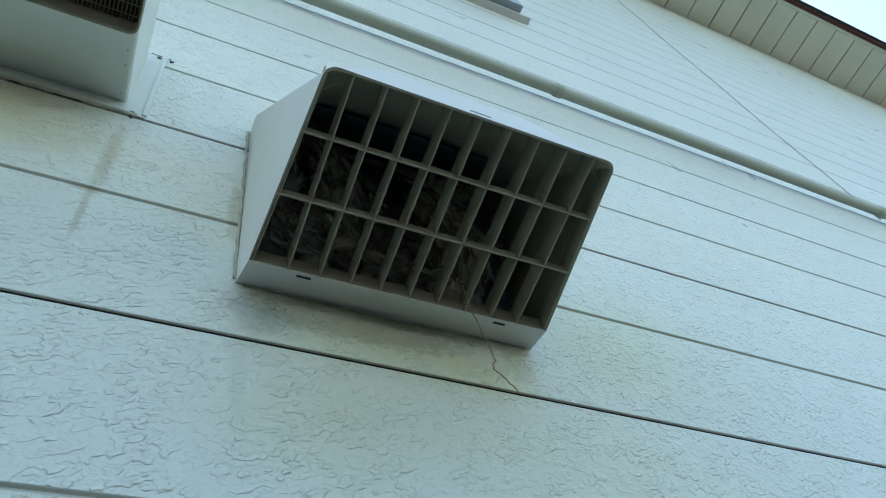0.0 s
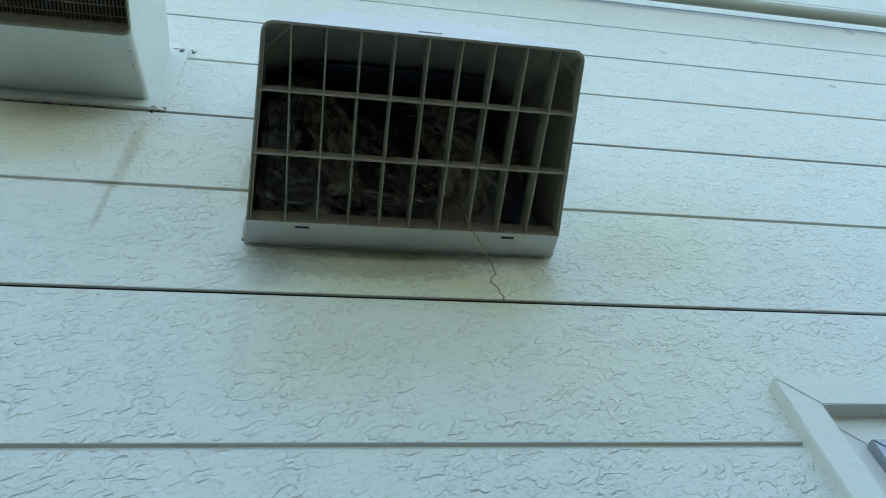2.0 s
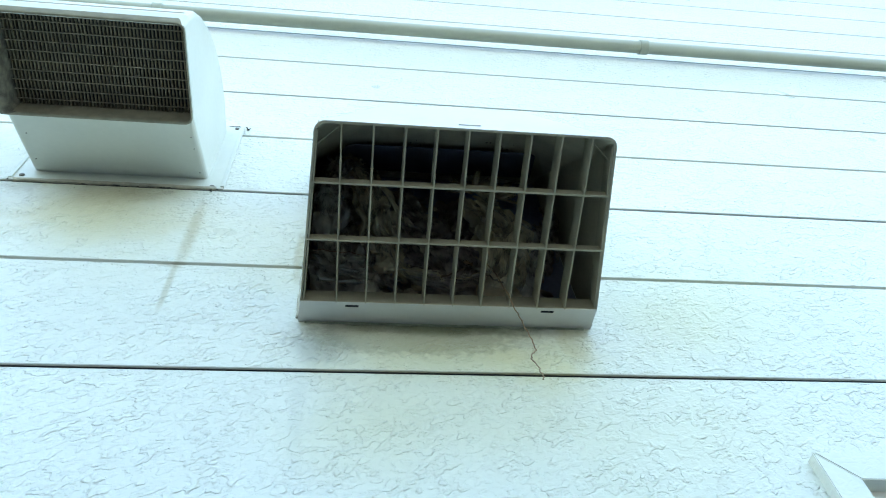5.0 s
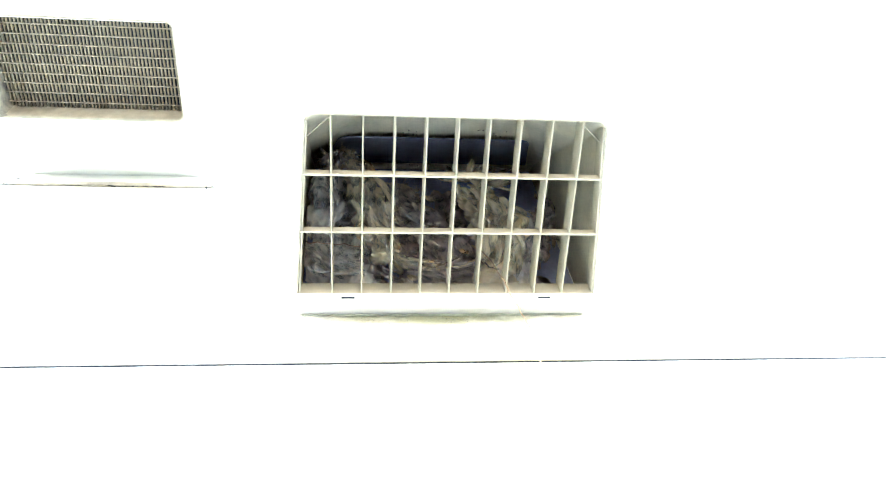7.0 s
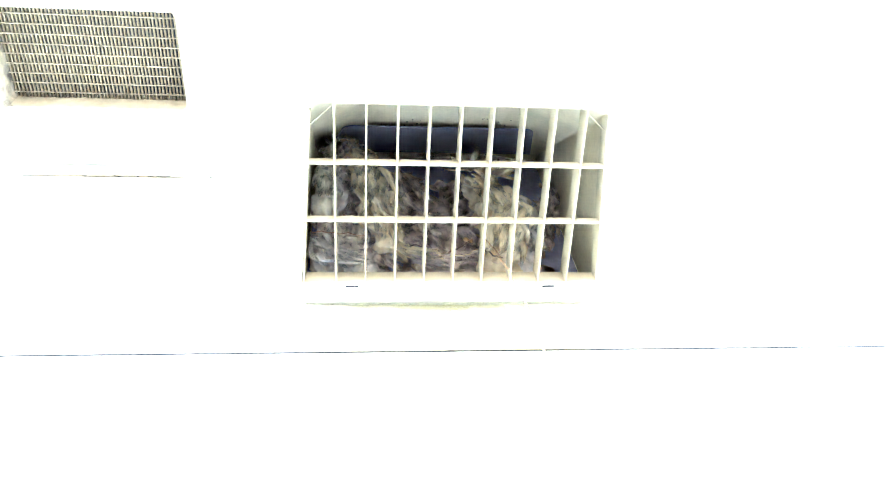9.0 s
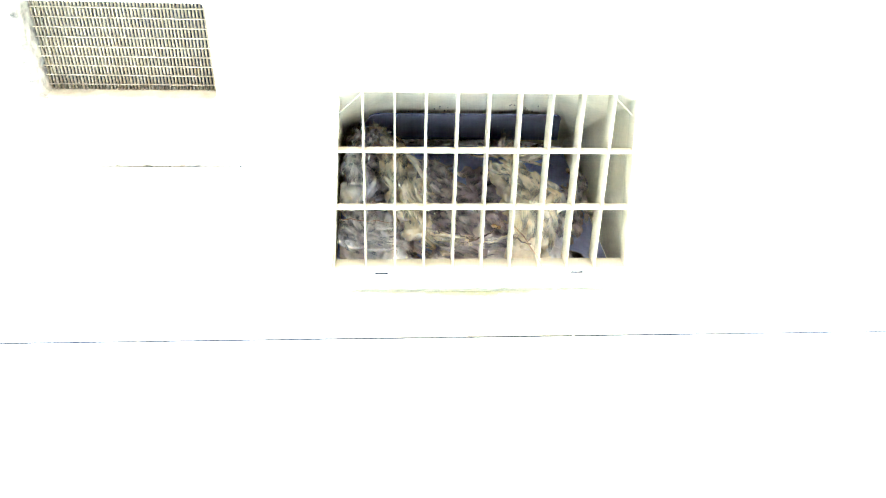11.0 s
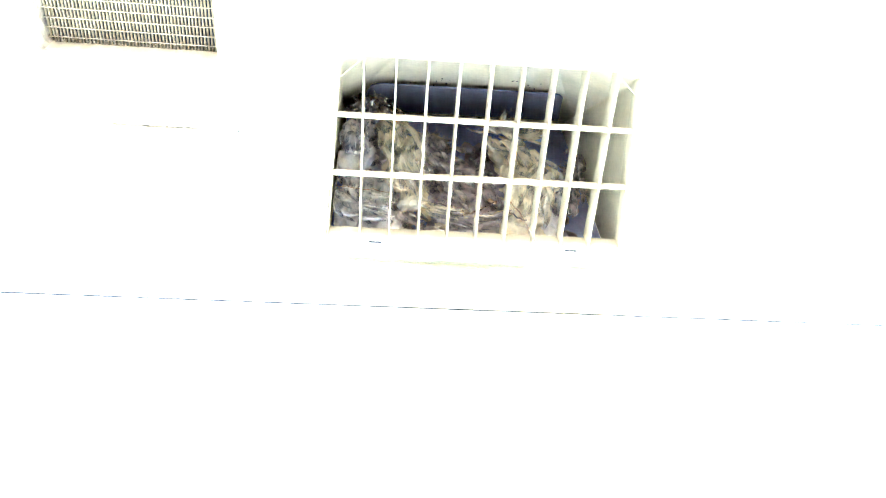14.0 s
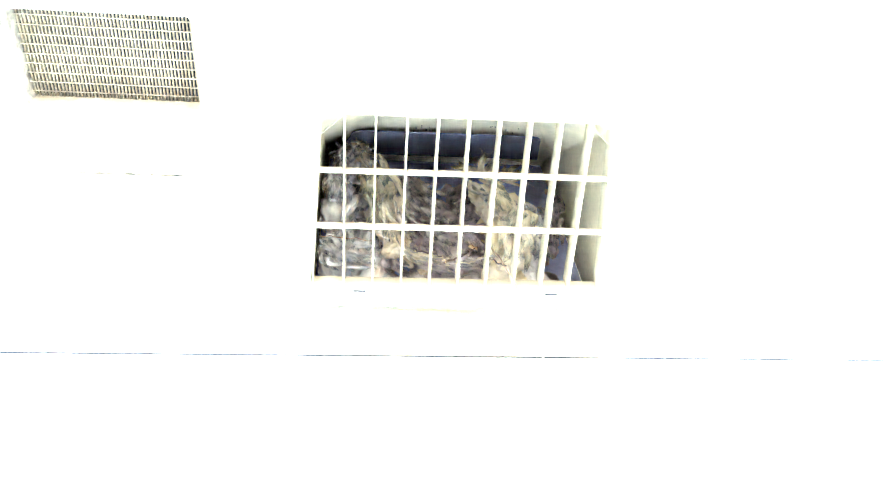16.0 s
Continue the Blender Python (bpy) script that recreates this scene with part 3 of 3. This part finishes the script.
for x0, z0, x1, z1 in ((-0.512, 2.606, -0.488, 2.664), (-0.505, 2.630, -0.492, 2.634), (-0.19, 2.604, -0.165, 2.607), (-0.178, 2.606, -0.176, 2.596), (-0.153, 2.872, -0.146, 2.862), (-0.19, 2.868, -0.165, 2.872), (-0.15, 2.858, -0.144, 2.866),
                       (-0.40, 2.606, -0.33, 2.604), (-0.30, 2.604, -0.24, 2.6055)):
    pts = [(x0 + (x1 - x0) * k / 6 + rg.gauss(0, 0.0012), -0.0018, z0 + (z1 - z0) * k / 6 + rg.gauss(0, 0.0012)) for k in range(7)]
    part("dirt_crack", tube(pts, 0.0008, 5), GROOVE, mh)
bm = bmesh.new()
tube([(MX0 - 0.02 + 0.0255 * i, -0.0025, 2.6074 + 0.0008 * math.sin(i * 2.1)) for i in range(14)], 0.0036, 8, bm)
tagged(link_mesh("seal_or_shade_bead", bm, SEAL, None, True), "cracked beige sealant bead under the exhaust hood", "sealant", kind="structure")

# ---- conduit ----
conduit = thing("conduit_pipe", "beige plastic conduit running level along the siding", "pipe")
part("pipe", tube([(-3.9, -0.036, 3.510), (2.45, -0.036, 3.510)], 0.0178, 20), PIPE, conduit, smooth=True)
for x in (0.885, -0.47, 2.28):
    part("coupling", tube([(x - 0.0125, -0.036, 3.510), (x - 0.010, -0.036, 3.510), (x + 0.010, -0.036, 3.510), (x + 0.0125, -0.036, 3.510)], 0.0210, 20), PIPE, conduit, smooth=True)
cable = tagged(link_mesh("cable", tube([(2.33 + 0.30 * (i / 24) ** 1.3 + 0.006 * math.sin(i * 0.9), -0.004, 3.53 + i * (EAVE - 3.53) / 24) for i in range(25)], 0.0018, 8), CABLE, None, True), "thin grey cable running up the siding", "cable")

# ---- nest ----
nest = thing("bird_nest", "matted cream nest wool, feathers and twigs stuffed in the hood", "nest")


def tuft(centre, size, squash, seed, level=4):
    """A lump of matted wool: smooth shallow folds run along its length."""
    rg = random.Random(seed)
    bm = bmesh.new()
    bmesh.ops.create_icosphere(bm, subdivisions=level, radius=1)
    turn = Euler((rg.uniform(-0.5, 0.5), rg.uniform(-0.8, 0.8), rg.uniform(-0.5, 0.5))).to_matrix()
    off = Vector((rg.uniform(0, 50), rg.uniform(0, 50), rg.uniform(0, 50)))
    for v in bm.verts:
        d = v.co.normalized()
        q = Vector((d.x * 2.2, d.y * 2.2, d.z * 0.8)) + off
        q += 0.9 * noise.noise_vector(q * 0.8)
        fold = noise.noise(q)
        r = 0.86 + 0.26 * fold + 0.10 * noise.noise(q * 2.2 + off) + 0.25 * noise.noise(d * 0.9 + off) + 0.035 * noise.noise(q * 6)
        v.co = turn @ Vector((d.x * squash[0], d.y * squash[1], d.z * squash[2])) * r * size
        v.co += Vector(centre)
        settle(v.co)
    return bm


def settle(p):
    """Keep a point of the nest inside the hood and above its grille."""
    p.y = min(p.y, -0.006)
    p.x = min(max(p.x, 0.010), 0.396)
    p.z = max(p.z, 2.260 if p.y > -0.044 else rim(p.y) + 0.033)


def lock(path, start, length, width, lean, depth, rg):
    """A soft lick of wool that follows a stream's way: a curved, tapering, flattened strand with ragged edges."""
    pts = [Vector(p) for p in path]
    legs = [(b - a).length for a, b in zip(pts, pts[1:])]
    total = sum(legs)

    def along(d):
        d = min(max(d, 0.0), total)
        for a, b, leg in zip(pts, pts[1:], legs):
            if d <= leg:
                return a.lerp(b, d / leg), (b - a).normalized()
            d -= leg
        return pts[-1], (pts[-1] - pts[-2]).normalized()

    p, d = along(start * total)
    side = Vector((d.z, 0, -d.x)).normalized()
    p = p + side * lean + Vector((0, depth, 0))
    swing, off = rg.gauss(0, 0.35), Vector((rg.uniform(0, 90), rg.uniform(0, 90), 0))
    bm = bmesh.new()
    uv = bm.loops.layers.uv.new("UVMap")
    rings, n, sides = [], 14, 10
    for i in range(n + 1):
        t = i / n
        w = width * (0.30 + 0.70 * math.sin(math.pi * min(1, t * 0.72 + 0.16))) * (1 - t ** 4 * 0.92)
        way = along(start * total + t * length)[1]
        d = (d * 0.55 + way * 0.45 + 0.30 * noise.noise_vector(p * 22 + off) + Vector((math.cos(6 * t) * swing, 0, math.sin(6 * t) * swing)) * 0.35).normalized()
        u = (side - d * side.dot(d)).normalized()
        v = d.cross(u)
        ring = []
        for k in range(sides):
            a = 2 * math.pi * k / sides
            rag = 1 + 0.30 * noise.noise(Vector((3 * math.cos(a), 3 * math.sin(a), t * 5)) + off)
            c = p + u * (math.cos(a) * w * rag) + v * (math.sin(a) * w * 0.34 * rag)
            settle(c)
            ring.append(bm.verts.new(c))
        rings.append(ring)
        p = p + d * (length / n)
        side = u
    for i, (a, b) in enumerate(zip(rings, rings[1:])):
        for k in range(sides):
            f = bm.faces.new((a[k], a[(k + 1) % sides], b[(k + 1) % sides], b[k]))
            for lp, (q, r) in zip(f.loops, ((k, i), (k + 1, i), (k + 1, i + 1), (k, i + 1))):
                lp[uv].uv = (q / sides, r / n)
    bm.faces.new(rings[0][::-1])
    bm.faces.new(rings[-1])
    return bm


# material, label, the stream's way, half its breadth, locks, their length and half width, filling lumps and their size
STREAMS = [
    (FLUFF_BROWN, "dark brown wool in the hollow", [(0.10, -0.024, 2.57), (0.15, -0.028, 2.42), (0.19, -0.030, 2.29)], 0.060, 60, 0.050, 0.010, 22, 0.042),
    (FLUFF_BROWN, "dark brown wool in the hollow", [(0.26, -0.024, 2.56), (0.22, -0.028, 2.42), (0.23, -0.030, 2.29)], 0.034, 40, 0.045, 0.010, 14, 0.038),
    (FLUFF_BROWN, "dark brown wool behind the wisps", [(0.35, -0.016, 2.52), (0.365, -0.018, 2.42), (0.34, -0.020, 2.30)], 0.022, 22, 0.040, 0.008, 6, 0.026),
    (FLUFF_GREY, "grey-white matted wool", [(0.056, -0.046, 2.565), (0.066, -0.048, 2.450), (0.072, -0.040, 2.300)], 0.034, 30, 0.050, 0.008, 18, 0.036),
    (FLUFF, "cream matted wool", [(0.290, -0.046, 2.480), (0.310, -0.044, 2.400), (0.296, -0.038, 2.300)], 0.024, 16, 0.050, 0.008, 10, 0.030),
    (FLUFF_MID, "dull grey-brown wool", [(0.125, -0.050, 2.535), (0.160, -0.056, 2.490), (0.195, -0.048, 2.440)], 0.020, 32, 0.036, 0.0052, 3, 0.020),
    (FLUFF_MID, "dull grey-brown wool", [(0.125, -0.052, 2.440), (0.170, -0.046, 2.400), (0.205, -0.042, 2.330)], 0.026, 26, 0.040, 0.0055, 4, 0.022),
    (FLUFF_GREY, "grey-white wisps of wool", [(0.070, -0.080, 2.585), (0.048, -0.098, 2.510), (0.036, -0.096, 2.440), (0.038, -0.084, 2.375)], 0.018, 90, 0.046, 0.0044, 9, 0.026),
    (FLUFF, "cream matted wool", [(0.058, -0.084, 2.565), (0.078, -0.098, 2.500), (0.096, -0.092, 2.440), (0.108, -0.082, 2.370), (0.120, -0.072, 2.312)], 0.020, 80, 0.070, 0.0056, 13, 0.026),
    (FLUFF, "cream strands of wool", [(0.105, -0.074, 2.380), (0.122, -0.066, 2.320), (0.144, -0.060, 2.290), (0.172, -0.056, 2.286)], 0.009, 26, 0.060, 0.0030, 3, 0.010),
    (FLUFF_GREY, "grey-white wisps of wool", [(0.026, -0.056, 2.385), (0.034, -0.054, 2.330), (0.052, -0.050, 2.290), (0.090, -0.046, 2.286)], 0.022, 80, 0.040, 0.0038, 7, 0.022),
    (FLUFF_MID, "dull grey-brown wool", [(0.095, -0.034, 2.350), (0.110, -0.034, 2.300), (0.140, -0.034, 2.282)], 0.012, 16, 0.036, 0.0050, 5, 0.024),
    (FLUFF_MID, "tangled grey-brown wool", [(0.150, -0.050, 2.292), (0.205, -0.046, 2.284), (0.250, -0.050, 2.288)], 0.012, 30, 0.040, 0.0030, 3, 0.015),
    (FLUFF, "cream matted wool", [(0.262, -0.078, 2.485), (0.284, -0.086, 2.425), (0.302, -0.080, 2.372), (0.292, -0.066, 2.315), (0.282, -0.058, 2.284)], 0.019, 56, 0.070, 0.0072, 13, 0.028),
    (FLUFF_GREY, "grey-white wisps of wool", [(0.328, -0.052, 2.475), (0.337, -0.056, 2.410), (0.328, -0.050, 2.330), (0.314, -0.046, 2.286)], 0.016, 40, 0.050, 0.0050, 5, 0.018),
    (FLUFF_MID, "dull grey-brown wisps of wool", [(0.388, -0.046, 2.505), (0.384, -0.050, 2.430), (0.366, -0.044, 2.340)], 0.012, 34, 0.034, 0.0040, 0, 0.0),
]
# fans of down: middle, licks, from and to these angles
FANS = [
    (FLUFF, (0.262, -0.086, 2.478), 26, 0, 180, 0.052, 0.0060),
    (FLUFF, (0.296, -0.078, 2.482), 16, -10, 80, 0.050, 0.0056),
    (FLUFF_GREY, (0.056, -0.088, 2.545), 20, 40, 200, 0.038, 0.0046),
    (FLUFF_MID, (0.148, -0.058, 2.485), 20, -40, 130, 0.038, 0.0050),
    (FLUFF_MID, (0.378, -0.050, 2.425), 16, 30, 230, 0.030, 0.0040),
    (FLUFF_GREY, (0.042, -0.056, 2.300), 18, 10, 170, 0.034, 0.0036),
]
rng = random.Random(11)
for m, label, path, breadth, locks, length, width, lumps, size in STREAMS:
    ends = [Vector(p) for p in path]
    for i in range(lumps):
        q = (i + 0.5) / lumps * (len(ends) - 1)
        c = ends[int(q)].lerp(ends[int(q) + 1], q % 1)
        c += Vector((rng.gauss(0, 0.45) * breadth, 0.022, rng.gauss(0, 0.2) * breadth))
        part("wool_tuft", tuft(c, size * rng.uniform(0.75, 1.05), (1.0, 0.55, 1.3), rng.random(), 4), m, nest, label, True)
    for i in range(locks):
        bm = lock(path, rng.uniform(0, 0.78), length * rng.uniform(0.6, 1.2), width * rng.uniform(0.55, 1.25), max(-1.3, min(1.3, rng.gauss(0, 0.6))) * breadth, rng.gauss(-0.004, 0.006), rng)
        part("wool_lock", bm, m, nest, "", True)
for m, c, licks, a0, a1, length, width in FANS:
    for i in range(licks):
        a = radians(a0 + (a1 - a0) * (i + rng.uniform(0.2, 0.8)) / licks)
        reach = length * rng.uniform(0.6, 1.15)
        tip = Vector((math.cos(a), rng.uniform(-0.30, 0.10), math.sin(a)))
        base = Vector(c) + tip * 0.006
        bend = Vector((rng.gauss(0, 0.3), 0, rng.gauss(0, 0.3))) * reach
        bm = lock([base, base + tip * reach * 0.5, base + tip * reach + bend], 0, reach, width * rng.uniform(0.6, 1.2), 0, 0, rng)
        part("wool_lock", bm, m, nest, "", True)


# fine fibres that fuzz the wool, combed along a slow swirl
def fuzz(tufts, per_tuft, material, label, seed):
    rg = np.random.default_rng(seed)
    verts, faces = [], []
    for ob in tufts:
        me = ob.data
        count = len(me.vertices)
        co, no = np.empty(count * 3), np.empty(count * 3)
        me.vertices.foreach_get("co", co)
        me.vertices.foreach_get("normal", no)
        co, no = co.reshape(-1, 3), no.reshape(-1, 3)
        for k in rg.integers(0, count, per_tuft):
            p, n0 = Vector(co[k]), Vector(no[k])
            if n0.y > 0.25:
                continue
            flow = noise.noise_vector(p * 16 + Vector((seed, 0, 0)))
            d = (flow - n0 * flow.dot(n0)).normalized() + n0 * float(rg.uniform(0.05, 0.45)) + Vector(rg.normal(0, 0.25, 3))
            d.normalize()
            side = d.cross(n0)
            if side.length < 0.05:
                continue
            side.normalize()
            length, w = float(rg.uniform(0.006, 0.016)), float(rg.uniform(0.00006, 0.00016))
            curl = Vector(rg.normal(0, 0.22, 3))
            base = len(verts)
            for q in range(5):
                ww = w * (1 - 0.2 * q)
                c = p.copy()
                settle(c)
                verts.append((c - side * ww)[:])
                verts.append((c + side * ww)[:])
                d = (d + curl).normalized()
                p = p + d * (length / 4)
            for q in range(4):
                b = base + 2 * q
                faces.append((b, b + 1, b + 3, b + 2))
    me = bpy.data.meshes.new("wool_fibre")
    me.from_pydata(verts, [], faces)
    me.materials.append(material)
    ob = new("wool_fibre", me)
    ob.parent = nest
    tagged(ob, label, kind="stuff")


tufts = {}
for ob in nest.children:
    if ob.name.startswith("wool"):
        tufts.setdefault(ob.data.materials[0].name, []).append(ob)
for seed, (m, number, label) in enumerate(((FLUFF, 90, "fine cream wool fibres"), (FLUFF_GREY, 80, "fine grey-white wool fibres"), (FLUFF_MID, 60, "fine grey-brown wool fibres"), (FLUFF_BROWN, 50, "fine brown wool fibres"))):
    fuzz(tufts[m.name], number, m, label, seed + 3)


def twig(start, end, sag, radius, material, seed, label):
    rg = random.Random(seed)
    a, b = Vector(start), Vector(end)
    pts = []
    for i in range(13):
        t = i / 12
        pts.append(a.lerp(b, t) + Vector((rg.gauss(0, 0.0014), rg.gauss(0, 0.001), sag * 4 * t * (1 - t) + rg.gauss(0, 0.0014))))
    return part("twig", tube(pts, radius, 6, None, 0.6), material, nest, label, True)


twig((0.246, -0.075, 2.285), (0.274, -0.075, 2.252), -0.006, 0.0013, TWIG, 1, "thin dark curved twig")
twig((0.147, -0.075, 2.284), (0.201, -0.075, 2.262), 0.007, 0.0010, TWIG, 2, "thin dark curved twig")
twig((0.188, -0.075, 2.260), (0.235, -0.075, 2.293), -0.004, 0.0014, TWIG, 3, "thick dark twig")
twig((0.203, -0.076, 2.256), (0.245, -0.076, 2.272), -0.004, 0.0008, STRAW, 4, "pale straw stalk")
twig((0.015, -0.078, 2.312), (0.092, -0.078, 2.298), 0.004, 0.0007, TWIG2, 5, "thin tan plant fibre")
twig((0.186, -0.076, 2.272), (0.196, -0.076, 2.250), -0.008, 0.0007, STRAW, 6, "pale straw stalk")
twig((0.228, -0.075, 2.298), (0.237, -0.076, 2.290), 0.002, 0.0028, TWIG2, 7, "small dried bud")
# crumbs lying on the grille
for x, y, r in ((0.062, -0.134, 0.0022), (0.070, -0.133, 0.0016), (0.122, -0.150, 0.0020)):
    bm = bmesh.new()
    bmesh.ops.create_icosphere(bm, subdivisions=2, radius=r)
    for v in bm.verts:
        v.co *= 1 + 0.5 * noise.noise(v.co * 900)
        v.co += Vector((x, y, rim(y) + 0.0135))
    tagged(link_mesh("crumb", bm, TWIG), "dark crumb of dirt caught on the grille", "crumb", "crumbs on the grille")
# a small white feather hanging by the third fin
bm = bmesh.new()
bmesh.ops.create_icosphere(bm, subdivisions=3, radius=1)
for v in bm.verts:
    w = 0.0035 * (1 - 0.5 * v.co.z)
    v.co = Vector((v.co.x * w + 0.004 * v.co.z ** 2, v.co.y * 0.0012, v.co.z * 0.011)) + Vector((0.130, -0.126, 2.270))
tagged(link_mesh("feather", bm, FLUFF, None, True), "small white feather caught in the grille", "feather")

# ---- rootlet that hangs out of the grille ----
th = [(0.256, -0.078, 2.296), (0.268, -0.074, 2.272), (0.281, -0.066, 2.240), (0.288, -0.058, 2.215), (0.296, -0.053, 2.190), (0.303, -0.050, 2.163), (0.304, -0.050, 2.142),
      (0.2955, -0.054, 2.129), (0.293, -0.056, 2.119), (0.294, -0.070, 2.087), (0.2905, -0.084, 2.058), (0.289, -0.088, 2.048)]
rg = random.Random(5)
fine = []
for a, b in zip(th, th[1:]):
    for k in range(4):
        fine.append(Vector(a).lerp(Vector(b), k / 4) + Vector((rg.gauss(0, 0.0006), 0, rg.gauss(0, 0.0005))))
fine.append(Vector(th[-1]))
tagged(link_mesh("fibre_thread", tube(fine, 0.0009, 6, None, 0.8), TWIG2, None, True), "thin brown fibre hanging loose from the hood before the siding", "thread")
